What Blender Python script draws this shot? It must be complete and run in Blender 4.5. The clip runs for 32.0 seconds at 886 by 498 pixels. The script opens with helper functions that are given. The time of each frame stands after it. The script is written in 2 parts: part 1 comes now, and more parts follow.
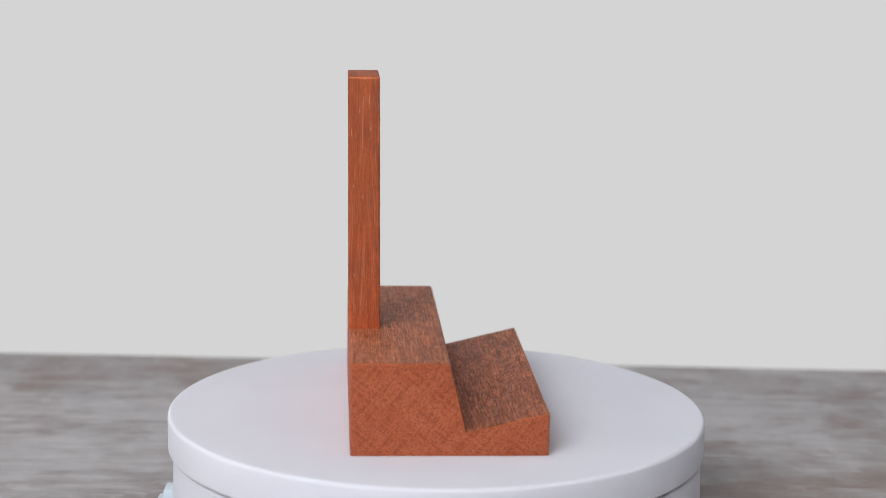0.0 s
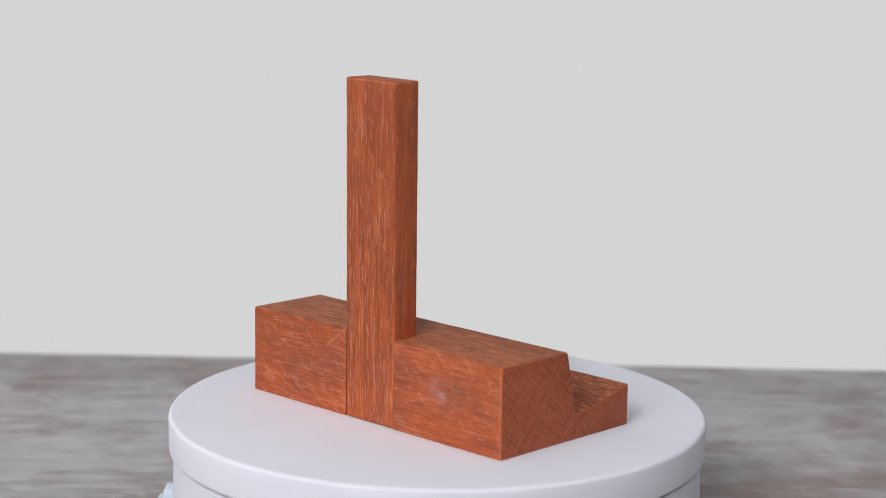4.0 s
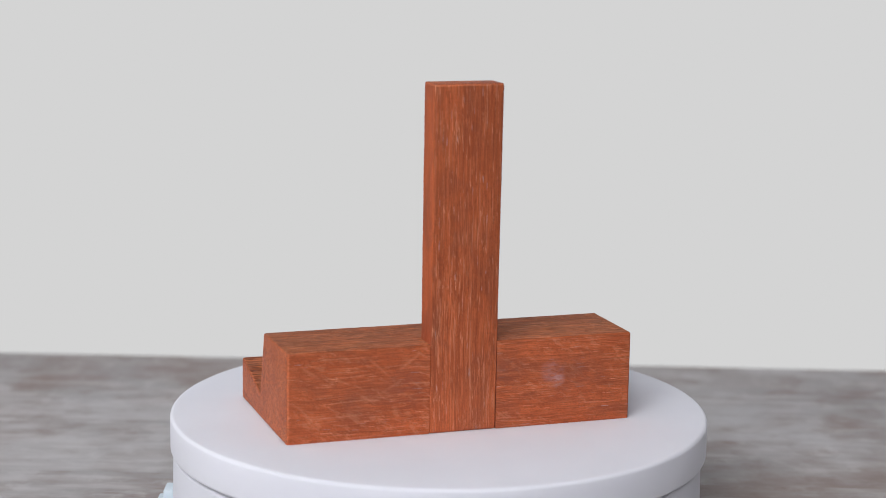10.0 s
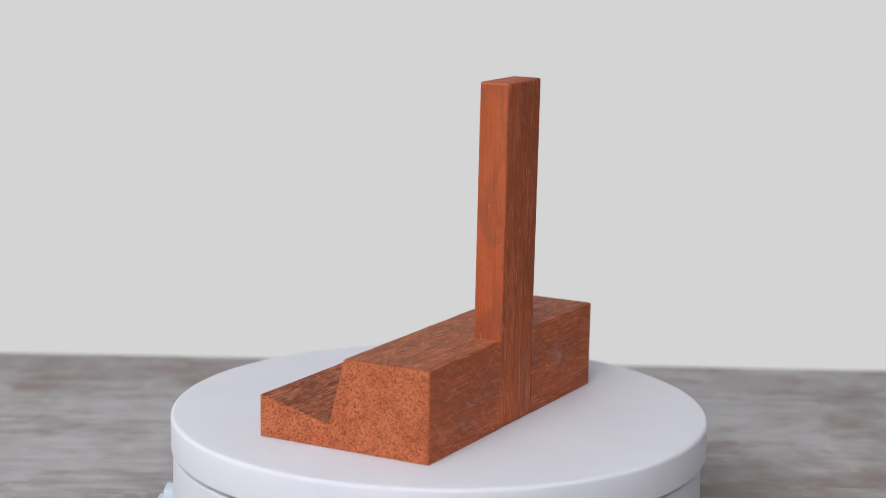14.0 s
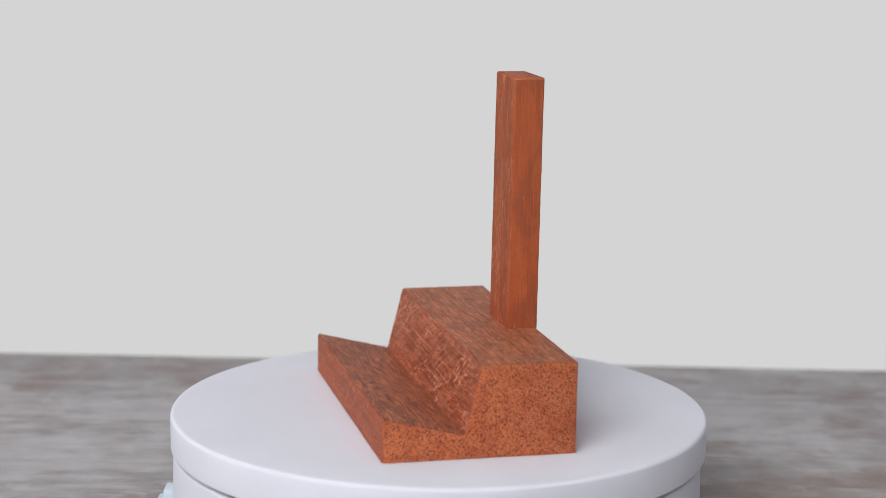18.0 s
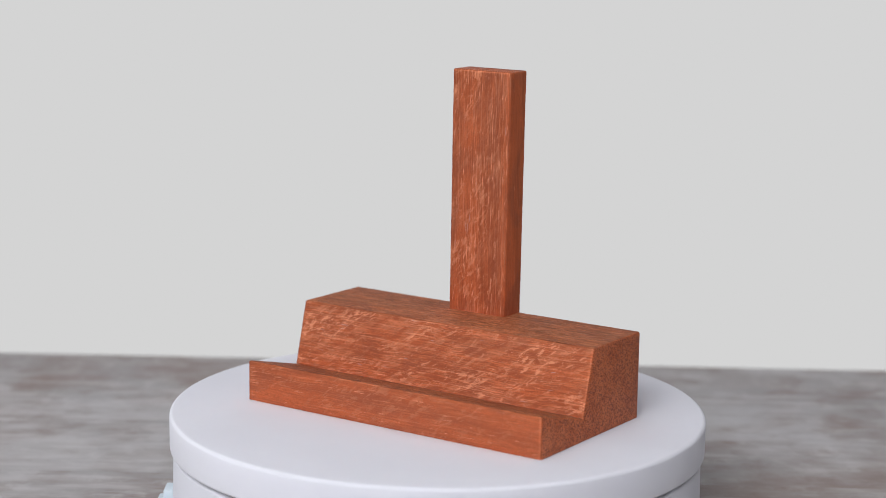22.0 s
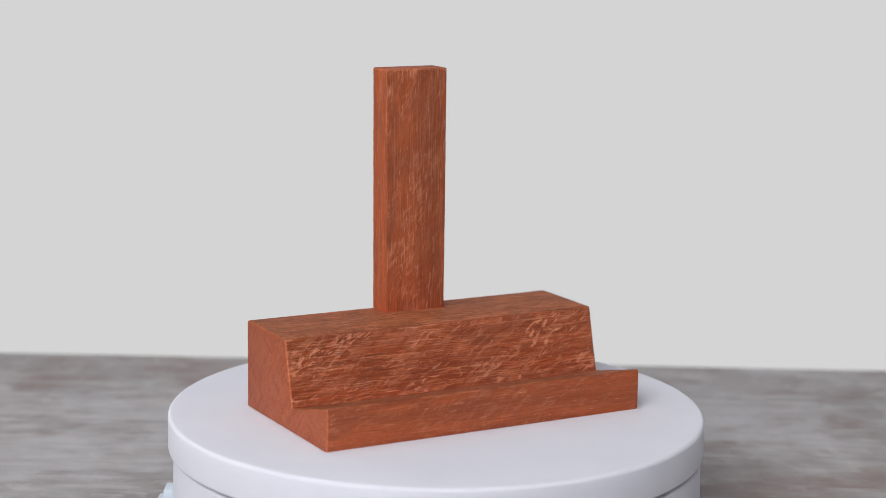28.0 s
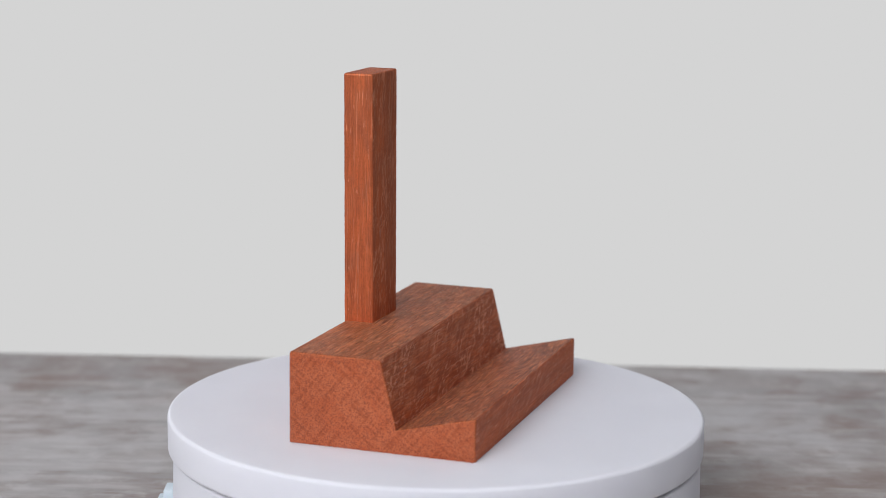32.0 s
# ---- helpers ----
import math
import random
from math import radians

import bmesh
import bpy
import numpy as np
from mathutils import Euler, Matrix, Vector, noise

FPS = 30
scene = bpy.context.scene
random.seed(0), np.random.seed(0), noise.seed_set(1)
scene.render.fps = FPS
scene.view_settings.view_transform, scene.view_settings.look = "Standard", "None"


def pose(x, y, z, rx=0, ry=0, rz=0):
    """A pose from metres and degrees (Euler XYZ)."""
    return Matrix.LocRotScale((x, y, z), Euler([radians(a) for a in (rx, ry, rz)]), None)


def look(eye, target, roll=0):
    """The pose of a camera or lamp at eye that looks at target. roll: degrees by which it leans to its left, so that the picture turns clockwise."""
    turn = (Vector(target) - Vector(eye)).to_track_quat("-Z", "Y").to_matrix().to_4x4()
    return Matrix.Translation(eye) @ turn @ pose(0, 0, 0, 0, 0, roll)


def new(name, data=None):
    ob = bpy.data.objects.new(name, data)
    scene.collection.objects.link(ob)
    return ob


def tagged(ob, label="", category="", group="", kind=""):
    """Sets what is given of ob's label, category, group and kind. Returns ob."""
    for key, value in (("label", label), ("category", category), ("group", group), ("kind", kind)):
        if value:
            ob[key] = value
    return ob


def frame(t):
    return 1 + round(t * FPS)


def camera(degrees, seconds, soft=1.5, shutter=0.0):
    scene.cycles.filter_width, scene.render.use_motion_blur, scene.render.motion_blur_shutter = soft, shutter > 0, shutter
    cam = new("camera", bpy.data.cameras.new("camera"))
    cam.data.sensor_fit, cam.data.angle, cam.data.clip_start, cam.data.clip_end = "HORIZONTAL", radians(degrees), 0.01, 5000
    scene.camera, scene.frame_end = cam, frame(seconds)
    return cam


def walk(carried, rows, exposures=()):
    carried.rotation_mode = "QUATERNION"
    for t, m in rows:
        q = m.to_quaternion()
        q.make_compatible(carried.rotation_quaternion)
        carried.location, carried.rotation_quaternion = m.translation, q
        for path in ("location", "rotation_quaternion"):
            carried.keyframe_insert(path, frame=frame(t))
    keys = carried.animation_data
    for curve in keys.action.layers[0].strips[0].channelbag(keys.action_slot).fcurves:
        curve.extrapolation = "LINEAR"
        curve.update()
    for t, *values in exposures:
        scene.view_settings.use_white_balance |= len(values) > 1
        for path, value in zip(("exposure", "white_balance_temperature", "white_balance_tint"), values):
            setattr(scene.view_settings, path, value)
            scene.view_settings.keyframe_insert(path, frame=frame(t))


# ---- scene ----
# The platter's top centre is the middle of the plan: x to the right, y away from the camera.
TOP = 0.80          # height of the platter's top over the floor
TABLE = 0.757       # height of the tabletop
EYE = Vector((0.0, -0.6902, TOP + 0.1906))
PITCH, YAW, ROLL = radians(-10.685), radians(0.087), 0.896
AIM = Vector((math.sin(YAW) * math.cos(PITCH), math.cos(YAW) * math.cos(PITCH), math.sin(PITCH)))

# ---- camera ----
cam = camera(26.27, 32.0, soft=0.5)
cam.data.dof.use_dof = True
cam.data.dof.focus_distance = 0.70
cam.data.dof.aperture_fstop = 9.5 * 36.0 / cam.data.sensor_width
walk(cam, [(0.0, look(EYE, EYE + AIM, ROLL)), (32.0, look(EYE, EYE + AIM, ROLL))])

# ---- light ----
world = bpy.data.worlds.new("world")
world.use_nodes = True
scene.world = world
world.node_tree.nodes["Background"].inputs["Color"].default_value = (0.80, 0.87, 1.0, 1)
world.node_tree.nodes["Background"].inputs["Strength"].default_value = 0.6
scene.view_settings.exposure = 0.0

# room: inner faces of the walls, and the window opening in the wall behind the camera
WX0, WX1, WY0, WY1, CEIL = -3.4, 2.6, -2.9, 2.3, 4.0
WIN_X0, WIN_X1, WIN_Z0, WIN_Z1 = -2.75, -0.15, 1.9, 3.85


def window_light():
    lamp = bpy.data.lights.new("window_daylight", "AREA")
    lamp.shape, lamp.size, lamp.size_y = "RECTANGLE", WIN_X1 - WIN_X0 - 0.1, WIN_Z1 - WIN_Z0 - 0.1
    lamp.energy, lamp.color = 140.0, (0.93, 0.95, 1.0)
    ob = new("window_daylight", lamp)
    ob.matrix_world = pose((WIN_X0 + WIN_X1) / 2, WY0 - 0.06, (WIN_Z0 + WIN_Z1) / 2, 90, 0, 0)


window_light()


# ---- materials ----
class Nodes:
    """A short way to write node trees."""

    def __init__(self, name):
        self.mat = bpy.data.materials.new(name)
        self.mat.use_nodes = True
        self.tree = self.mat.node_tree
        self.bsdf = self.tree.nodes["Principled BSDF"]

    def put(self, socket, value):
        if isinstance(value, bpy.types.NodeSocket):
            self.tree.links.new(value, socket)
        elif value is not None:
            socket.default_value = value

    def coord(self, which="Object"):
        return self.tree.nodes.new("ShaderNodeTexCoord").outputs[which]

    def scale(self, vec, sc, at=(0, 0, 0)):
        n = self.tree.nodes.new("ShaderNodeMapping")
        n.inputs["Scale"].default_value, n.inputs["Location"].default_value = sc, at
        self.put(n.inputs["Vector"], vec)
        return n.outputs[0]

    def noise(self, vec, scale=1.0, detail=3.0, rough=0.55, distort=0.0, colour=False):
        n = self.tree.nodes.new("ShaderNodeTexNoise")
        self.put(n.inputs["Vector"], vec)
        for key, v in (("Scale", scale), ("Detail", detail), ("Roughness", rough), ("Distortion", distort)):
            n.inputs[key].default_value = v
        return n.outputs["Color" if colour else "Fac"]

    def cells(self, vec, scale=1.0):
        n = self.tree.nodes.new("ShaderNodeTexVoronoi")
        self.put(n.inputs["Vector"], vec)
        n.inputs["Scale"].default_value = scale
        return n.outputs["Distance"]

    def math(self, op, a, b=0.0, c=0.0):
        n = self.tree.nodes.new("ShaderNodeMath")
        n.operation = op
        for socket, v in zip(n.inputs, (a, b, c)):
            self.put(socket, v)
        return n.outputs[0]

    def vmath(self, op, a, b=(0, 0, 0)):
        n = self.tree.nodes.new("ShaderNodeVectorMath")
        n.operation = op
        self.put(n.inputs[0], a)
        self.put(n.inputs[1], b)
        return n.outputs["Value" if op in ("LENGTH", "DISTANCE", "DOT_PRODUCT") else "Vector"]

    def split(self, vec):
        n = self.tree.nodes.new("ShaderNodeSeparateXYZ")
        self.put(n.inputs[0], vec)
        return n.outputs

    def step(self, v, lo, hi, to0=0.0, to1=1.0):
        n = self.tree.nodes.new("ShaderNodeMapRange")
        n.interpolation_type = "SMOOTHSTEP"
        for key, x in (("Value", v), ("From Min", lo), ("From Max", hi), ("To Min", to0), ("To Max", to1)):
            self.put(n.inputs[key], x)
        return n.outputs[0]

    def mix(self, f, a, b, blend="MIX"):
        n = self.tree.nodes.new("ShaderNodeMix")
        n.data_type, n.blend_type = "RGBA", blend
        for socket, v in ((n.inputs[0], f), (n.inputs[6], a), (n.inputs[7], b)):
            self.put(socket, (*v, 1) if isinstance(v, tuple) and len(v) == 3 else v)
        return n.outputs[2]

    def bump(self, height, strength, distance):
        n = self.tree.nodes.new("ShaderNodeBump")
        n.inputs["Strength"].default_value, n.inputs["Distance"].default_value = strength, distance
        self.put(n.inputs["Height"], height)
        self.put(self.bsdf.inputs["Normal"], n.outputs[0])

    def done(self, colour=None, rough=None, spec=None):
        for key, v in (("Base Color", colour), ("Roughness", rough), ("Specular IOR Level", spec)):
            self.put(self.bsdf.inputs[key], (*v, 1) if isinstance(v, tuple) and len(v) == 3 else v)
        return self.mat


def wood(name, axis, lean, marks=(), scratches=()):
    """Reddish open-pored hardwood with its grain along one axis (0 or 2) of the object. lean: radians by which its figure lies across the grain."""
    DARKEST, DARK, DEEP, LIGHT, PALE, GREY = WOOD_TONES
    k = Nodes(name)
    p = k.coord()
    px, depth, pz = k.split(p)

    def swing(freq, size):
        amount = [size] * 3
        amount[axis] = 0.0
        return k.vmath("MULTIPLY", k.vmath("SUBTRACT", k.noise(p, freq, 2.0, 0.5, 0.0, True), (0.5, 0.5, 0.5)), tuple(amount))

    wave = swing(48.0, 0.0022 if axis == 0 else 0.0014)
    q = k.vmath("ADD", k.vmath("ADD", p, wave), swing(240.0, 0.0004 if axis == 0 else 0.0002))

    def along(across, length, at=(0, 0, 0), base=q, turn=0.0):
        sc = [across] * 3
        sc[axis] = length
        if turn:
            n = k.tree.nodes.new("ShaderNodeMapping")
            n.inputs["Rotation"].default_value = (0, turn, 0)
            k.put(n.inputs["Vector"], base)
            base = n.outputs[0]
        return k.scale(base, tuple(sc), at)

    def times(*values):
        out = values[0]
        for v in values[1:]:
            out = k.math("MULTIPLY", out, v)
        return out

    def dashes(cell, length, at, keep, wide, turn=0.0):
        """Thin spindles along the grain, kept by chance, each of its own strength."""
        n = k.tree.nodes.new("ShaderNodeTexVoronoi")
        n.inputs["Scale"].default_value = 1.0
        k.put(n.inputs["Vector"], along(cell, length, at, q, turn))
        chance = k.split(n.outputs["Color"])
        ragged = k.math("MULTIPLY_ADD", k.math("SUBTRACT", stipple, 0.5), 0.42, n.outputs["Distance"])
        shape = k.step(ragged, wide * 0.70, wide * 1.10, 1.0, 0.0)
        return times(shape, k.math("LESS_THAN", chance[0], keep), k.math("MULTIPLY_ADD", chance[1], 0.65, 0.35))

    facing = k.split(k.coord("Normal"))
    end = k.step(k.math("ABSOLUTE", facing[axis]), 0.80, 0.93)
    side = k.math("SUBTRACT", 1.0, end)
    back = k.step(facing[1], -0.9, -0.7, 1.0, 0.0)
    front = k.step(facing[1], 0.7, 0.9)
    stipple = k.noise(p, 1900.0, 3.0, 0.70)
    fibre = k.noise(along(1500, 70 if axis == 0 else 36, (3, 1, 7)), 1.0, 4.0, 0.72)
    hair = k.noise(along(2000, 44, (8, 2, 2)), 1.0, 2.0, 0.6)
    bands = k.noise(along(150, 12), 1.0, 3.0, 0.60, 0.4)
    cloud = k.noise(along(95, 38, (5, 2, 9), p), 1.0, 3.0, 0.62, 0.6)

    # where each cut shows its pores: the sawn inside is richer than the planed outside
    if axis == 0:
        top = k.step(facing[2], 0.75, 0.95)
        high = k.step(pz, 0.016, 0.028)
        lip = k.math("MULTIPLY", front, k.step(depth, 0.016, 0.026))
        slope = k.math("SUBTRACT", front, lip)
        groove = k.math("MULTIPLY", top, k.math("SUBTRACT", 1.0, high))
        # darker from back to front: the slope's shaded look, put into its colour
        face_shade = k.step(depth, -0.020, 0.001, 0.10, 0.76)
        face_shade = k.math("MULTIPLY_ADD", groove, 0.3, face_shade)
        rich = k.math("ADD", k.math("ADD", k.math("MULTIPLY", top, 0.60), k.math("MULTIPLY", groove, 0.15)),
                      k.math("ADD", k.math("MULTIPLY", slope, 0.44), k.math("MULTIPLY_ADD", lip, 0.16, k.math("MULTIPLY", back, 0.20))))
        grey = k.math("ADD", k.math("MULTIPLY", back, 0.20), k.math("MULTIPLY_ADD", slope, 0.12, k.math("MULTIPLY", top, 0.05)))
    else:
        lee = k.step(facing[0], -0.9, -0.6, 1.0, 0.0)
        sun = k.step(facing[0], 0.6, 0.9)
        # front and back darkened by facing: shade put into the post's ground colour
        face_shade = k.math("MULTIPLY_ADD", front, 0.72, k.math("MULTIPLY", back, 0.30))
        rich = k.math("ADD", k.math("MULTIPLY_ADD", front, 0.85, k.math("MULTIPLY", back, 0.42)), k.math("MULTIPLY_ADD", sun, 0.26, k.math("MULTIPLY", lee, 0.03)))
        grey = k.math("ADD", k.math("MULTIPLY", back, 0.22), k.math("MULTIPLY", front, 0.10))

    # ground: bands of growth, brown clouds, fibre, stipple
    colour = k.mix(k.step(bands, 0.30, 0.70), DEEP, LIGHT)
    colour = k.mix(face_shade, colour, k.mix(k.step(bands, 0.34, 0.66), DARK, DEEP))
    colour = k.mix(k.step(cloud, 0.46, 0.64, 0.0, 0.55), colour, BROWN)
    # how far each face is planed smooth
    smooth = 1.0
    for face, less in (((front, -0.55), (lee, -0.75), (back, -0.30), (sun, -0.45)) if axis == 2 else
                       ((lip, -0.35), (front, -0.25), (back, -0.35), (top, -0.25))):
        smooth = k.math("MULTIPLY_ADD", face, less, smooth)
    colour = k.mix(k.math("MULTIPLY", k.step(fibre, 0.46, 0.58, 0.0, 0.72), smooth), colour, DARK)
    colour = k.mix(times(k.step(stipple, 0.48, 0.62, 0.0, 0.60), k.math("MULTIPLY_ADD", smooth, 0.6, 0.4)), colour, DARKEST)
    if axis == 0:
        # top and groove tinted greyer brown: their low-angle light put into colour
        top_shade = times(top, k.step(fibre, 0.36, 0.60, 0.85, 0.35), k.step(high, 0.0, 1.0, 0.75, 1.0))
        colour = k.mix(top_shade, colour, k.mix(high, (0.150, 0.066, 0.028), (0.300, 0.122, 0.053)))
    mottle = k.noise(along(420, 130, (7, 7, 3), p), 1.0, 4.0, 0.7)
    colour = k.mix(times(k.step(mottle, 0.50, 0.62, 0.0, 0.45), smooth, k.step(back, 0.0, 1.0, 1.0, 0.45)), colour, BROWN)
    glint = k.noise(along(1800, 80, (1, 2, 9)), 1.0, 3.0, 0.65)
    colour = k.mix(times(k.step(glint, 0.52, 0.60, 0.0, 0.55), smooth), colour, (0.700, 0.190, 0.078))
    # growth lines
    line = k.noise(along(620, 14, (2, 8, 5)), 1.0, 3.0, 0.65)
    colour = k.mix(times(k.step(line, 0.55, 0.68, 0.0, 0.26), smooth), colour, DARKEST)
    colour = k.mix(times(k.step(hair, 0.55, 0.62, 0.0, 0.62), smooth), colour, DARKEST)

    # figure: broad sheen bands that cross the grain, painted in as paler colour
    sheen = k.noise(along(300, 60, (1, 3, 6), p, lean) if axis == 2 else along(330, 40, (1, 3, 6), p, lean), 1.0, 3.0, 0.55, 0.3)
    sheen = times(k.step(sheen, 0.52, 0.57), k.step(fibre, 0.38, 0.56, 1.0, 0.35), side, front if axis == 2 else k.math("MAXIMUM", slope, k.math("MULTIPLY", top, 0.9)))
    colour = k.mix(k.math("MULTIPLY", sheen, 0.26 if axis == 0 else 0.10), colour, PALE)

    # patches where the pores stand thick
    patch = k.noise(along(150, 30, (5, 5, 2), p, lean * 0.6), 1.0, 3.0, 0.60, 1.0)
    patch = k.step(patch, 0.38, 0.60, 0.25, 1.35)
    thick = k.math("MULTIPLY", patch, rich)
    pores = 0.0
    for cell, length, at, wide, share, turn in (
            (620, 46 if axis == 0 else 30, (6, 3, 8), 0.16, 0.8, 0.0), (900, 56 if axis == 0 else 38, (2, 7, 5), 0.19, 1.0, 0.0),
            (1450, 105, (4, 1, 9), 0.25, 1.0, lean * 0.10), (1000, 140, (7, 2, 3), 0.21, 0.8, lean * 0.30)):
        pores = k.math("MAXIMUM", pores, dashes(cell, length, at, k.math("MULTIPLY", thick, share), wide, turn))
    if axis == 0:
        coarse = dashes(480, 30, (3, 5, 1), times(top, patch, 0.55), 0.16, -0.08)
        coarse = k.math("MAXIMUM", coarse, dashes(760, 36, (8, 1, 6), times(top, patch, 0.50), 0.18, -0.12))
        pores = k.math("MAXIMUM", pores, coarse)
    thread = k.noise(along(1500, 30, (1, 9, 4)), 1.0, 3.0, 0.64)
    pores = k.math("MAXIMUM", pores, times(k.step(k.math("MULTIPLY_ADD", thick, 0.055, thread), 0.600, 0.650), 0.8, smooth))
    pores = times(pores, side, k.step(stipple, 0.36, 0.52, 0.25, 1.0))
    colour = k.mix(k.math("MULTIPLY", pores, 0.92), colour, k.mix(top, PALE, (0.760, 0.260, 0.110)) if axis == 0 else PALE)
    # dry, greyish pores
    dry = times(dashes(1300, 95, (9, 4, 1), k.math("MULTIPLY", grey, patch), 0.21), side)
    colour = k.mix(k.math("MULTIPLY", dry, 0.62), colour, GREY)
    # flecks that cross the grain
    if axis == 0:
        where = k.math("ADD", k.math("MULTIPLY", slope, 0.58), k.math("MULTIPLY_ADD", top, 0.20, k.math("MULTIPLY_ADD", lip, 0.20, k.math("MULTIPLY", back, 0.24))))
    else:
        where = k.math("MULTIPLY", front, k.step(px, -0.0085, -0.003, 0.08, 0.34))
    fleck = k.noise(along(540, 175, (4, 4, 4), p, lean), 1.0, 4.0, 0.72, 0.7)
    fleck = times(k.step(fleck, 0.535, 0.585), side, where, patch)
    colour = k.mix(fleck, colour, PALE)

    # sawn ends: dark pores in cloudy tone, crossed by the marks of the saw
    grain = k.noise(k.vmath("ADD", p, k.vmath("MULTIPLY", wave, (0.2, 0.2, 0.2))), 1950.0, 2.0, 0.6, 0.5)
    first = k.step(px, -0.05, -0.03, 1.0, 0.0) if axis == 0 else 0.5
    ground = k.mix(first, (0.500, 0.136, 0.062), (0.640, 0.185, 0.078))
    tone = k.noise(p, 110.0, 4.0, 0.6, 0.8)
    ground = k.mix(k.step(tone, 0.38, 0.66, 0.0, 0.40), ground, DEEP)
    dots = k.step(grain, 0.43, 0.49, 1.0, 0.0)
    endcol = k.mix(k.math("MULTIPLY", dots, k.step(first, 0.0, 1.0, 0.58, 0.80)), ground, (0.098, 0.032, 0.027))
    hatch = 0.0
    for angle in (38, -52):
        saw = k.tree.nodes.new("ShaderNodeMapping")
        saw.inputs["Rotation"].default_value = (radians(angle), 0, 0)
        k.put(saw.inputs["Vector"], p)
        hatch = k.math("ADD", hatch, k.noise(k.scale(saw.outputs[0], (1, 45, 800)), 1.0, 1.0, 0.5))
    endcol = k.mix(k.math("MULTIPLY", k.step(hatch, 1.02, 1.18, 0.0, 0.42), k.math("MULTIPLY_ADD", first, -0.7, 1.0)), endcol, DARK)
    endcol = k.mix(k.step(stipple, 0.50, 0.64, 0.0, 0.18), endcol, DARK)
    end_relief = k.math("MULTIPLY", end, k.math("ADD", k.math("MULTIPLY", dots, -1.2), k.math("MULTIPLY", hatch, -0.5)))
    colour = k.mix(end, colour, endcol)

    for centre, radius, tint, strength in marks:
        away = k.vmath("DISTANCE", k.vmath("ADD", p, k.vmath("MULTIPLY", wave, (3.0, 3.0, 3.0))), centre)
        ragged = k.math("MULTIPLY", k.step(away, radius * 0.2, radius, strength, 0.0), k.step(mottle, 0.42, 0.56, 0.20, 1.0))
        colour = k.mix(ragged, colour, tint)
    for start, stop, width, strength in scratches:
        a, b = Vector(start), Vector(stop)
        way = (b - a).normalized()
        off = k.vmath("SUBTRACT", p, tuple(a))
        run = k.vmath("DOT_PRODUCT", off, tuple(way))
        away = k.vmath("LENGTH", k.vmath("CROSS_PRODUCT", off, tuple(way)))
        inside = k.math("MULTIPLY", k.step(run, 0.0, 0.001), k.step(run, (b - a).length - 0.001, (b - a).length, 1.0, 0.0))
        rub = times(k.step(away, 0.0, width, strength, 0.0), inside, k.step(fibre, 0.40, 0.55, 0.3, 1.0))
        colour = k.mix(rub, colour, PALE)
    relief = k.math("ADD", k.math("MULTIPLY_ADD", fibre, 0.9, end_relief), k.math("ADD", k.math("MULTIPLY", pores, -0.5), k.math("MULTIPLY", fleck, 0.4)))
    relief = k.math("MULTIPLY_ADD", stipple, 0.5, relief)
    k.bump(k.math("MULTIPLY_ADD", hair, -0.6, relief), 0.45, 0.0003)
    turn = k.tree.nodes.new("ShaderNodeVectorTransform")
    turn.vector_type, turn.convert_from, turn.convert_to = "VECTOR", "OBJECT", "WORLD"
    turn.inputs[0].default_value = (1, 0, 0) if axis == 0 else (0, 0, 1)
    k.put(k.bsdf.inputs["Tangent"], turn.outputs[0])
    k.bsdf.inputs["Anisotropic"].default_value = 0.67
    k.bsdf.inputs["Anisotropic Rotation"].default_value = 0.25
    k.put(k.bsdf.inputs["Specular Tint"], (1.0, 0.33, 0.155, 1))
    k.bsdf.inputs["IOR"].default_value = 2.22
    # the fibres shine, the pores between them are dull
    dull = k.math("MAXIMUM", k.math("MULTIPLY", k.math("MAXIMUM", k.math("MAXIMUM", pores, dry), fleck), 0.95), k.math("MULTIPLY", end, 0.8))
    shine = k.math("SUBTRACT", 1.0, dull)
    if axis == 0:
        shine = k.math("MULTIPLY", shine, k.step(facing[2], 0.75, 0.95, 1.0, 0.08))
    return k.done(colour, k.step(fibre, 0.3, 0.7, 0.50, 0.60), shine)


def white_plastic(name, tint):
    k = Nodes(name)
    p = k.coord()
    cloud = k.noise(p, 22.0, 3.0, 0.5)
    colour = k.mix(k.step(cloud, 0.3, 0.7), tint, tuple(c * 0.965 for c in tint))
    speck = k.math("MULTIPLY", k.step(k.cells(p, 60.0), 0.018, 0.026, 1.0, 0.0), k.step(k.noise(p, 31.0, 0.0), 0.58, 0.62))
    colour = k.mix(k.math("MULTIPLY", speck, 0.5), colour, (0.35, 0.33, 0.34))
    k.bump(k.noise(p, 1800.0, 2.0), 0.06, 0.0002)
    # light spreads a few millimetres inside the plastic
    k.bsdf.inputs["Subsurface Weight"].default_value = 0.7
    k.bsdf.inputs["Subsurface Radius"].default_value = (1.0, 1.0, 1.0)
    k.bsdf.inputs["Subsurface Scale"].default_value = 0.005
    return k.done(colour, 0.7, 0.10)


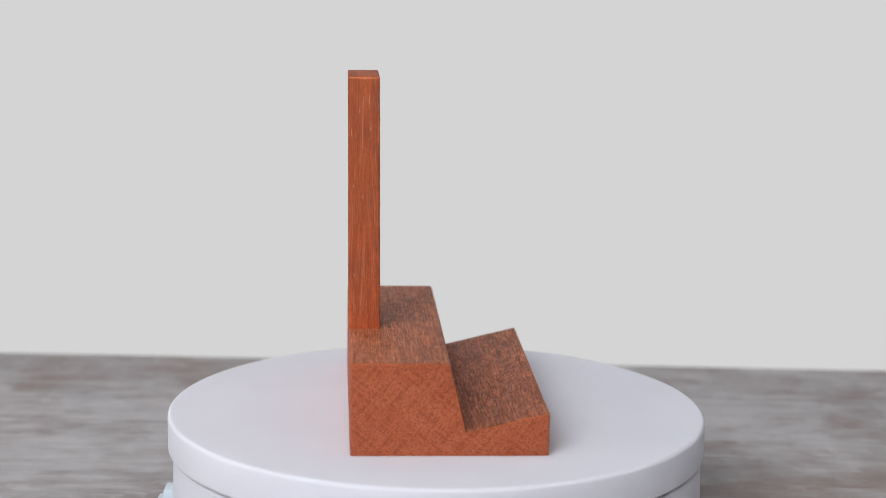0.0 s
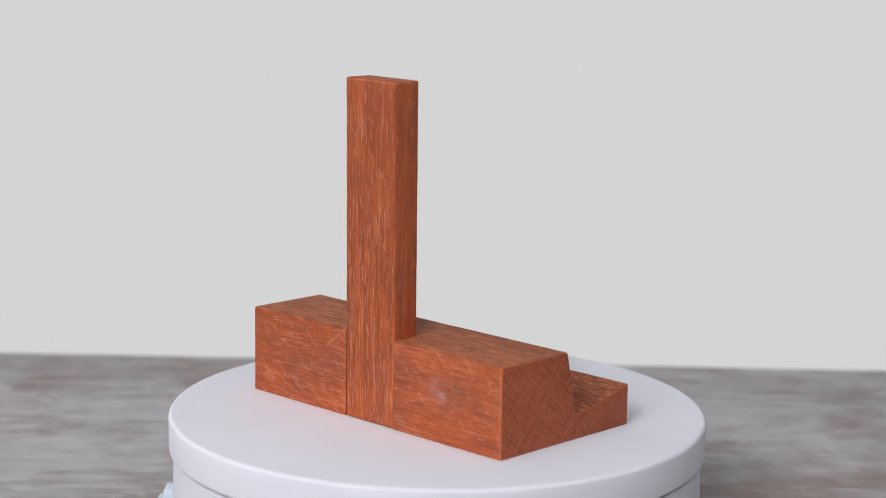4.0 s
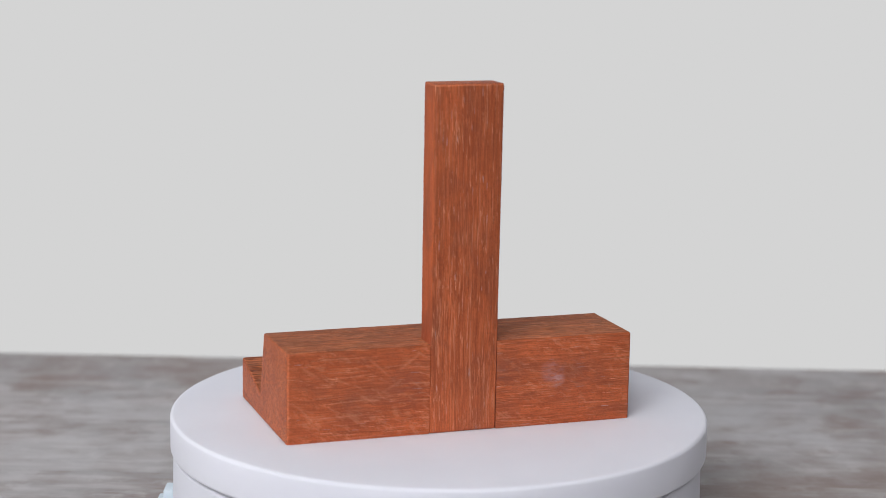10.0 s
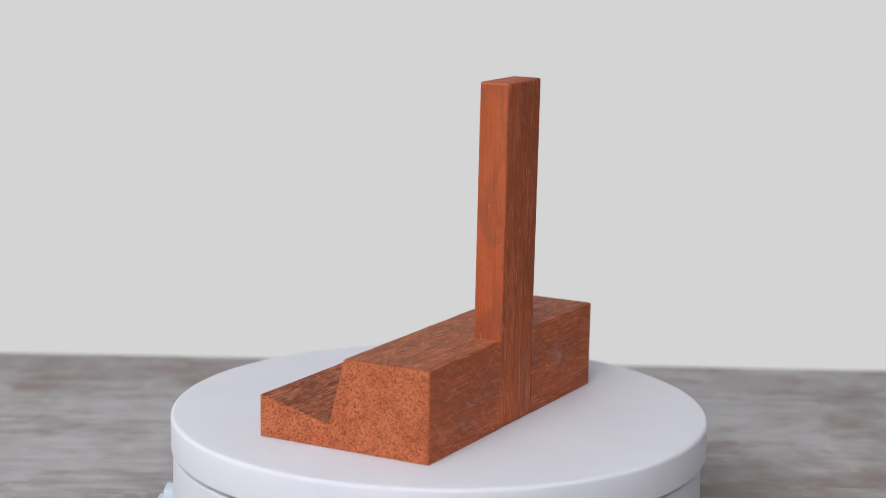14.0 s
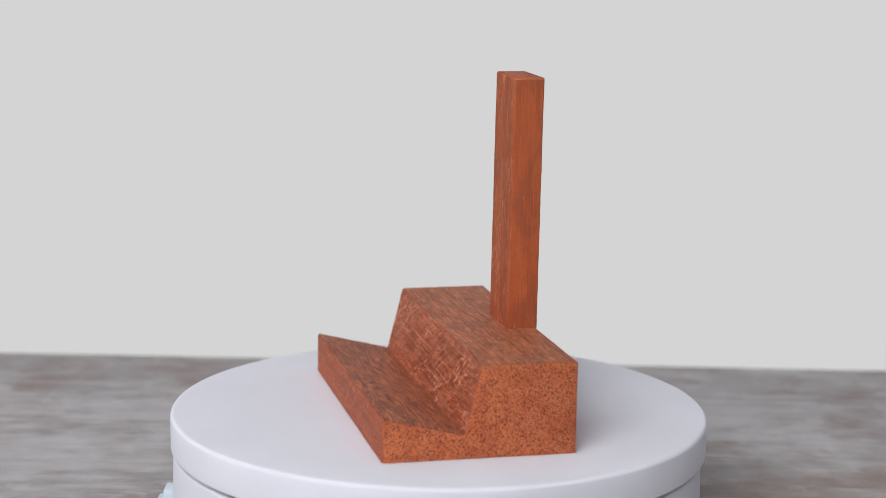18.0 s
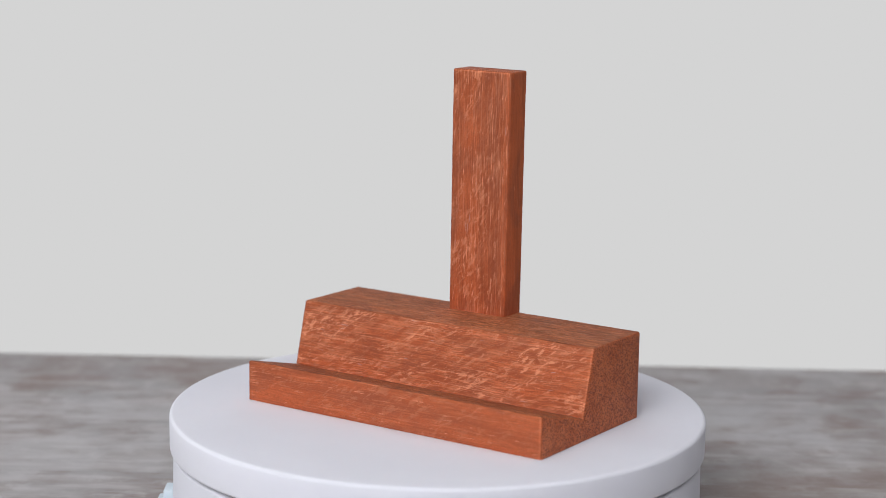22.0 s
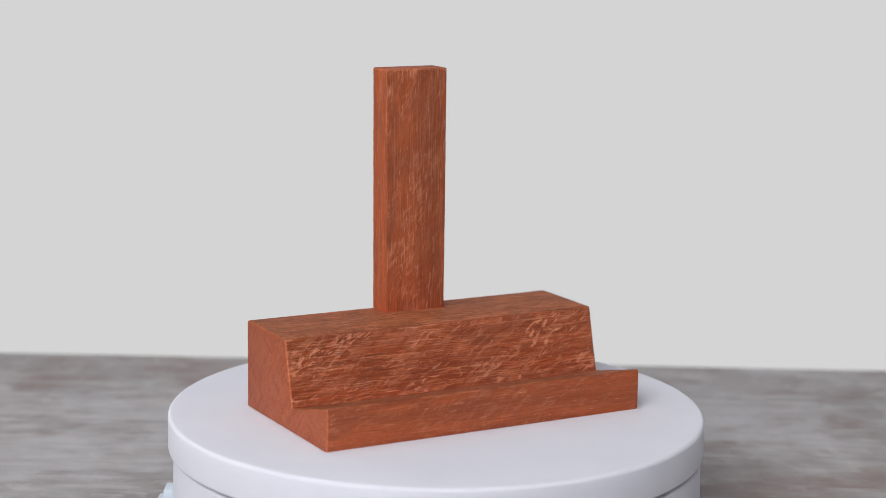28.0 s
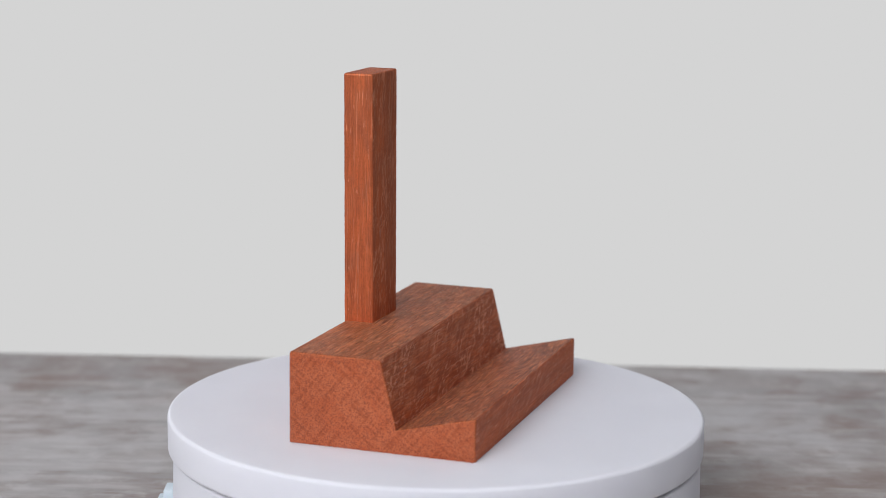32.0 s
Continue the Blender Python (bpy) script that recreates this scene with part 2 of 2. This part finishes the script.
def weathered_laminate():
    k = Nodes("weathered_laminate")
    p = k.coord()
    # printed boards, each of its own tone, with long grain and flaking wear
    across = k.split(p)[1]
    board = k.tree.nodes.new("ShaderNodeTexWhiteNoise")
    board.noise_dimensions = "1D"
    k.put(board.inputs["W"], k.math("FLOOR", k.math("MULTIPLY_ADD", across, 13.0, 57.55)))
    shift = k.vmath("ADD", p, k.vmath("MULTIPLY", board.outputs["Color"], (3.0, 0.0, 0.0)))
    broad = k.noise(k.scale(shift, (6, 12, 20), (2, 3, 0)), 1.0, 3.0, 0.5, 0.0)
    brown = k.noise(k.scale(shift, (17, 26, 20), (7.3, 1.2, 0)), 1.0, 4.0, 0.6, 0.0)
    worn = k.noise(k.scale(shift, (26, 120, 20), (1.1, 4.2, 0)), 1.0, 3.0, 0.6, 0.0)
    flake = k.noise(k.scale(shift, (42, 60, 20), (5.1, 2.2, 0)), 1.0, 3.0, 0.6, 0.0)
    line = k.noise(k.scale(shift, (14, 330, 20)), 1.0, 4.0, 0.65)
    colour = k.mix(k.step(broad, 0.34, 0.66), (0.355, 0.336, 0.324), (0.475, 0.452, 0.438))
    colour = k.mix(k.step(brown, 0.40, 0.70, 0.0, 0.85), colour, (0.290, 0.228, 0.200))
    colour = k.mix(k.math("MULTIPLY", k.step(flake, 0.50, 0.66, 0.0, 0.55), k.step(brown, 0.40, 0.60)), colour, (0.26, 0.185, 0.150))
    colour = k.mix(k.step(worn, 0.50, 0.66, 0.0, 0.42), colour, (0.58, 0.565, 0.56))
    colour = k.mix(k.step(line, 0.45, 0.72, 0.0, 0.28), colour, (0.25, 0.225, 0.215))
    colour = k.mix(k.step(board.outputs["Value"], 0.0, 1.0, 0.0, 0.14), colour, (0.24, 0.215, 0.205))
    # rubbed mottling
    mottle = k.noise(k.scale(shift, (48, 40, 20), (3.7, 6.1, 0)), 1.0, 4.0, 0.62)
    colour = k.mix(k.step(mottle, 0.52, 0.66, 0.0, 0.42), colour, (0.235, 0.175, 0.148))
    colour = k.mix(k.step(mottle, 0.48, 0.36, 0.0, 0.42), colour, (0.58, 0.56, 0.55))
    # worn pale and stained brown places
    for centre, size, tint, strength in (((-0.165, -0.180), 0.085, (0.55, 0.525, 0.51), 0.55), ((-0.245, -0.150), 0.060, (0.50, 0.475, 0.46), 0.30),
                                         ((-0.115, -0.032), 0.038, (0.235, 0.165, 0.135), 0.60), ((-0.185, -0.026), 0.034, (0.25, 0.18, 0.15), 0.45),
                                         ((0.150, -0.195), 0.050, (0.235, 0.165, 0.135), 0.45), ((0.205, -0.180), 0.050, (0.235, 0.170, 0.140), 0.45),
                                         ((0.130, -0.085), 0.075, (0.54, 0.525, 0.52), 0.50), ((0.150, -0.028), 0.030, (0.25, 0.195, 0.165), 0.40),
                                         ((0.245, -0.090), 0.100, (0.25, 0.24, 0.235), 0.35)):
        away = k.vmath("DISTANCE", k.vmath("MULTIPLY", p, (1, 1, 0)), (*centre, 0.0))
        away = k.math("MULTIPLY_ADD", k.math("SUBTRACT", flake, 0.5), size * 1.6, away)
        shape = k.math("MULTIPLY", k.step(away, size * 0.25, size, strength, 0.0), k.step(worn, 0.36, 0.60, 0.45, 1.0))
        colour = k.mix(shape, colour, tint)
    k.bump(line, 0.25, 0.0006)
    return k.done(colour, 0.6, 0.3)


def plain_paint(name, tint, rough=0.8):
    k = Nodes(name)
    cloud = k.noise(k.coord(), 3.0, 4.0, 0.6)
    return k.done(k.mix(k.step(cloud, 0.3, 0.7), tint, tuple(c * 0.94 for c in tint)), rough, 0.2)


def backdrop_glow():
    """The far plain white backdrop, its even brightness given by added glow."""
    k = Nodes("glowing_backdrop")
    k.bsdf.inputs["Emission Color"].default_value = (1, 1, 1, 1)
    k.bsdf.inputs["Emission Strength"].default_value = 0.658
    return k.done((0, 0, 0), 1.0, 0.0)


WOOD_TONES = (0.072, 0.018, 0.011), (0.195, 0.040, 0.018), (0.400, 0.075, 0.026), (0.585, 0.124, 0.043), (0.800, 0.310, 0.165), (0.640, 0.440, 0.380)
BROWN = (0.170, 0.052, 0.036)
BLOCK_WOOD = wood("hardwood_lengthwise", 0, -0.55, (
    ((0.0150, -0.0335, 0.0210), 0.0100, (0.12, 0.040, 0.034), 0.60),
    ((0.0400, -0.0335, 0.0170), 0.0140, (0.14, 0.048, 0.040), 0.45),
    ((-0.0230, -0.0335, 0.0170), 0.0120, (0.14, 0.046, 0.040), 0.45),
    ((-0.0420, -0.0335, 0.0130), 0.0120, (0.16, 0.055, 0.040), 0.30),
    ((0.0325, -0.0335, 0.0195), 0.0060, (0.36, 0.28, 0.34), 0.34),
    ((0.0345, -0.0335, 0.0165), 0.0035, (0.60, 0.46, 0.46), 0.45),
), (
    ((-0.0374, -0.0335, 0.0290), (-0.0302, -0.0335, 0.0227), 0.0008, 0.26),
    ((-0.0182, -0.0335, 0.0300), (-0.0262, -0.0335, 0.0240), 0.0010, 0.25),
    ((-0.0618, -0.0335, 0.0275), (-0.0547, -0.0335, 0.0226), 0.0009, 0.25),
    ((-0.0390, -0.0335, 0.0130), (-0.0250, -0.0335, 0.0205), 0.0009, 0.2),
))
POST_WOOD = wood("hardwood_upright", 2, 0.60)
PLATTER_WHITE = white_plastic("platter_plastic", (0.765, 0.760, 0.802))
BASE_WHITE = white_plastic("base_plastic", (0.680, 0.676, 0.718))
PALE_BLUE = white_plastic("pale_blue_plastic", (0.62, 0.70, 0.75))
LAMINATE = weathered_laminate()
WALL_PAINT = plain_paint("wall_paint", (0.60, 0.60, 0.61))
FLOOR_PAINT = plain_paint("floor_screed", (0.40, 0.38, 0.36), 0.6)
SEAM = plain_paint("seam_brown", (0.110, 0.034, 0.018), 0.7)
CEILING_WHITE = plain_paint("ceiling_paint", (0.74, 0.74, 0.74))
TABLE_LEG = plain_paint("leg_paint", (0.30, 0.28, 0.27), 0.5)


# ---- helpers for meshes ----
def mesh_of(name, bm, material, smooth=False):
    me = bpy.data.meshes.new(name)
    bmesh.ops.recalc_face_normals(bm, faces=bm.faces)
    bm.to_mesh(me)
    bm.free()
    me.materials.append(material)
    if smooth:
        me.polygons.foreach_set("use_smooth", [True] * len(me.polygons))
        me.set_sharp_from_angle(angle=radians(32))
    return me


def part(name, bm, material, parent, label="", smooth=False):
    ob = new(name, mesh_of(name, bm, material, smooth))
    ob.parent = parent
    return tagged(ob, label)


def box(bm, x0, x1, y0, y1, z0, z1, bevel=0.0, seg=2):
    made = bmesh.ops.create_cube(bm, size=1.0, matrix=Matrix.LocRotScale(
        ((x0 + x1) / 2, (y0 + y1) / 2, (z0 + z1) / 2), None, (x1 - x0, y1 - y0, z1 - z0)))
    if bevel:
        edges = list({e for v in made["verts"] for e in v.link_edges})
        bmesh.ops.bevel(bm, geom=edges, offset=bevel, segments=seg, profile=0.5, affect="EDGES")
    return bm


def lathe(bm, outline, sides=160):
    """Turns an outline of (radius, height), from the axis out and back to it, round the z axis."""
    rings = []
    for r, z in outline:
        if r < 1e-6:
            rings.append([bm.verts.new((0, 0, z))])
        else:
            rings.append([bm.verts.new((r * math.cos(math.tau * i / sides), r * math.sin(math.tau * i / sides), z)) for i in range(sides)])
    for a, b in zip(rings, rings[1:]):
        for i in range(sides):
            j = (i + 1) % sides
            if len(a) == 1:
                bm.faces.new((a[0], b[i], b[j]))
            elif len(b) == 1:
                bm.faces.new((a[i], a[j], b[0]))
            else:
                bm.faces.new((a[i], a[j], b[j], b[i]))
    return bm


def corner(cx, cz, r, a0, a1, n=6):
    """Points of a rounded corner, angles in degrees."""
    return [(cx + r * math.cos(radians(a0 + (a1 - a0) * i / n)), cz + r * math.sin(radians(a0 + (a1 - a0) * i / n))) for i in range(n + 1)]


# ---- the room ----
def wall(name, *boxes, material=WALL_PAINT):
    bm = bmesh.new()
    for b in boxes:
        box(bm, *b)
    return tagged(new(name, mesh_of(name, bm, material)), kind="structure")


W = 0.12
wall("floor", (WX0 - W, WX1 + W, WY0 - W, WY1 + W, -0.1, 0.0), material=FLOOR_PAINT)
wall("ceiling", (WX0 - W, WX1 + W, WY0 - W, WY1 + W, CEIL, CEIL + 0.1), material=CEILING_WHITE)
wall("wall_west", (WX0 - W, WX0, WY0, WY1, 0, CEIL))
wall("wall_east", (WX1, WX1 + W, WY0, WY1, 0, CEIL))
wall("wall_south", (WX0 - W, WIN_X0, WY0 - W, WY0, 0, CEIL), (WIN_X1, WX1 + W, WY0 - W, WY0, 0, CEIL),
     (WIN_X0, WIN_X1, WY0 - W, WY0, 0, WIN_Z0), (WIN_X0, WIN_X1, WY0 - W, WY0, WIN_Z1, CEIL))
wall("wall_north", (WX0 - W, WX1 + W, WY1, WY1 + W, 0, CEIL))


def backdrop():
    ob = wall("backdrop", (-0.95, 0.95, 2.0, 2.02, 0.0, 1.02), material=backdrop_glow())
    tagged(ob, "plain light grey backdrop standing behind the table, glowing by itself", "backdrop")


backdrop()


# ---- the table ----
def table():
    x0, x1, y0, y1 = -0.70, 0.70, -0.50, 0.0
    root = tagged(new("table"), "weathered grey-brown wood-effect table, bare", "table")
    root.matrix_world = pose(0, 0.2427, 0, 0, 0, -1.3)
    bm = box(bmesh.new(), x0, x1, y0, y1, TABLE - 0.03, TABLE, 0.002)
    part("tabletop", bm, LAMINATE, root, "grey laminate with brown weathered streaks")
    for x in (x0 + 0.05, x1 - 0.10):
        for y in (y0 + 0.05, y1 - 0.10):
            part("leg", box(bmesh.new(), x, x + 0.05, y, y + 0.05, 0, TABLE - 0.03, 0.003), TABLE_LEG, root)
    return root


table()


# ---- the turntable ----
def turntable():
    root = tagged(new("turntable"), "round white plastic motorised turntable standing on the table", "turntable")
    root.matrix_world = pose(0, 0, TABLE)
    h = TOP - TABLE
    # drum, with a neck that carries the platter
    top = h - 0.0150
    outline = [(0, 0), *corner(0.0960, 0.003, 0.003, -90, 0, 4), *corner(0.0978, top - 0.0008, 0.0008, 0, 90, 3),
               (0, top)]
    part("base", lathe(bmesh.new(), outline), BASE_WHITE, root, "white plastic drum below a dark seam", True)
    # ring coloured dark brown so that the narrow gap reads dark
    part("spindle", lathe(bmesh.new(), [(0, top - 0.001), (0.0962, top - 0.001), (0.0962, h - 0.0134), (0, h - 0.0134)]), SEAM, root, "ring in the seam, coloured dark brown")
    r, low = 0.1, h - 0.0136
    outline = [(0, low), *corner(r - 0.0013, low + 0.0013, 0.0013, -90, 0, 5), *corner(r - 0.0014, h - 0.0014, 0.0014, 0, 90, 8), (0, h)]
    bm = lathe(bmesh.new(), outline, 220)
    bmesh.ops.translate(bm, verts=bm.verts, vec=(0.0003, -0.0005, 0))
    plate = part("platter", bm, PLATTER_WHITE, root, "flat round white plate with a rounded rim", True)
    # stepped socket on the side of the drum
    bm = box(bmesh.new(), -0.1036, -0.090, 0.0, 0.010, 0.0, 0.0086, 0.0004)
    box(bm, -0.1064, -0.1038, 0.0, 0.010, 0.0, 0.0043, 0.0004)
    part("socket", bm, PALE_BLUE, root, "pale blue stepped plastic socket")
    return plate


PLATTER = turntable()


# ---- the wooden stand ----
UA, UB = -0.0669, 0.0633                      # the two ends of the block
VB, VS, VG, VL = -0.0335, 0.0004, 0.0064, 0.0350   # back, top of the slope, groove, lip
ZT, ZG, ZL = 0.0326, 0.0083, 0.0153
P1, P2, PT, PH = -0.0144, 0.0105, 0.0116, 0.1250   # the post's sides, depth and height


def wobble(v, size, seed):
    """Small unevenness of hand-sawn edges."""
    return noise.noise(Vector(v) * 90.0 + Vector((seed, 0, 0))) * size + noise.noise(Vector(v) * 420.0 + Vector((0, seed, 0))) * size * 0.4 + noise.noise(Vector(v) * 760.0 + Vector((0, 0, seed))) * size * 0.45


def block():
    bm = bmesh.new()
    gap = 0.00018        # hairline joint at the sides of the notch
    n0, n1 = P1 - gap, P2 + gap
    us = sorted({UA, UB, n0, n1} | {UA + (UB - UA) * i / 92 for i in range(1, 92)
                                   if min(abs(UA + (UB - UA) * i / 92 - n0), abs(UA + (UB - UA) * i / 92 - n1)) > 0.0012})
    full = [(VB, 0), (VL, 0), (VL, ZL), (VG, ZG), (VS, ZT), (VB, ZT)]

    def vert(u, v, z, k):
        dz = 0 if z == 0 else wobble((u, v, z), 0.00009, k)
        skew = 0.0005 * (u - 0.0) / 0.065 * (v / 0.035)
        return bm.verts.new((u - abs(skew) * (1 if u > 0 else 0) * 0.4, v + wobble((u, z, v), 0.00010, k + 9), z + dz))

    rows = []
    for u in us:
        row = [vert(u, v, z, k) for k, (v, z) in enumerate(full)]
        inner = None
        if n0 <= u <= n1:
            inner = (vert(u, VB + PT - 0.0013, 0, 20), vert(u, VB + PT - 0.0013, ZT, 21))
        rows.append((u, row, inner))
    bm.faces.new(rows[0][1])
    bm.faces.new(rows[-1][1])
    for (u, a, ia), (w, b, ib) in zip(rows, rows[1:]):
        for k in (1, 2, 3):
            bm.faces.new((a[k], a[k + 1], b[k + 1], b[k]))
        if ia and ib:
            bm.faces.new((ia[0], a[1], b[1], ib[0]))
            bm.faces.new((a[4], ia[1], ib[1], b[4]))
            bm.faces.new((ia[1], ia[0], ib[0], ib[1]))
        else:
            top, low = [a[5], a[4], b[4]], [a[0], a[1], b[1]]
            if ib:
                top, low = top + [ib[1]], low + [ib[0]]
            top, low = top + [b[5]], low + [b[0]]
            if ia:
                top, low = [a[5], ia[1]] + top[1:], [a[0], ia[0]] + low[1:]
            bm.faces.new(top)
            bm.faces.new(low)
            bm.faces.new((a[5], a[0], b[0], b[5]))
    for u, row, inner in rows:
        if inner and (abs(u - n0) < 1e-9 or abs(u - n1) < 1e-9):
            bm.faces.new((row[0], inner[0], inner[1], row[5]))
    loose = [v for u, row, inner in rows for v in row if not v.link_faces]
    bmesh.ops.delete(bm, geom=loose, context="VERTS")
    bmesh.ops.recalc_face_normals(bm, faces=bm.faces)
    notch = {v for u, row, inner in rows if inner for v in inner} | {
        v for u, row, inner in rows if abs(u - n0) < 1e-9 or abs(u - n1) < 1e-9 for v in (row[0], row[5]) if v.is_valid}
    sharp = [e for e in bm.edges if len(e.link_faces) == 2 and e.is_convex and e.calc_face_angle() > radians(28)
             and not (e.verts[0] in notch and e.verts[1] in notch)]
    foot = {e for e in sharp if max(v.co.z for v in e.verts) < 1e-6}
    bmesh.ops.bevel(bm, geom=[e for e in sharp if e not in foot], offset=0.0009, segments=3, profile=0.5, affect="EDGES", clamp_overlap=False)
    foot = [e for e in bm.edges if max(v.co.z for v in e.verts) < 1e-6 and len(e.link_faces) == 2 and e.calc_face_angle() > radians(60)]
    bmesh.ops.bevel(bm, geom=foot, offset=0.0003, segments=2, profile=0.5, affect="EDGES", clamp_overlap=True)
    return bm


def post():
    bm = bmesh.new()
    rings = []
    count = 118
    for i in range(count + 1):
        z = PH * i / count
        f = i / count
        ring = []
        for k, (u, v) in enumerate(((P1 - 0.0003 * f, VB - 0.0009 * f), (P2 + 0.0006 * f, VB - 0.0009 * f),
                                    (P2 + 0.0006 * f, VB + PT - 0.0012 * f), (P1 - 0.0003 * f, VB + PT - 0.0012 * f))):
            ring.append(bm.verts.new((u + wobble((u, v, z), 0.00009, k), v + wobble((v, u, z), 0.00009, k + 5), z)))
        rings.append(ring)
    bm.faces.new(rings[0])
    bm.faces.new(rings[-1])
    for a, b in zip(rings, rings[1:]):
        for k in range(4):
            bm.faces.new((a[k], a[(k + 1) % 4], b[(k + 1) % 4], b[k]))
    bmesh.ops.recalc_face_normals(bm, faces=bm.faces)
    sharp = [e for e in bm.edges if e.calc_face_angle() > radians(28)]
    bmesh.ops.bevel(bm, geom=sharp, offset=0.0007, segments=3, profile=0.5, affect="EDGES", clamp_overlap=True)
    return bm


def phone_stand():
    root = tagged(new("phone_stand"), "reddish-brown hardwood phone stand standing on the turntable", "phone stand")
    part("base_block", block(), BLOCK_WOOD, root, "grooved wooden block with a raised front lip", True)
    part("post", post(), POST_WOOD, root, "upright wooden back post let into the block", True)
    return root


STAND = phone_stand()


# ---- what turns ----
def motions():
    """The platter and the stand on it turn together at an even speed."""
    start, speed = -86.66, 10.561
    times = [i * 0.2 for i in range(161)]
    walk(STAND, [(t, pose(0, 0, TOP, 0, 0, start + speed * t)) for t in times])
    walk(PLATTER, [(t, pose(0, 0, 0, 0, 0, start + speed * t)) for t in times])


motions()
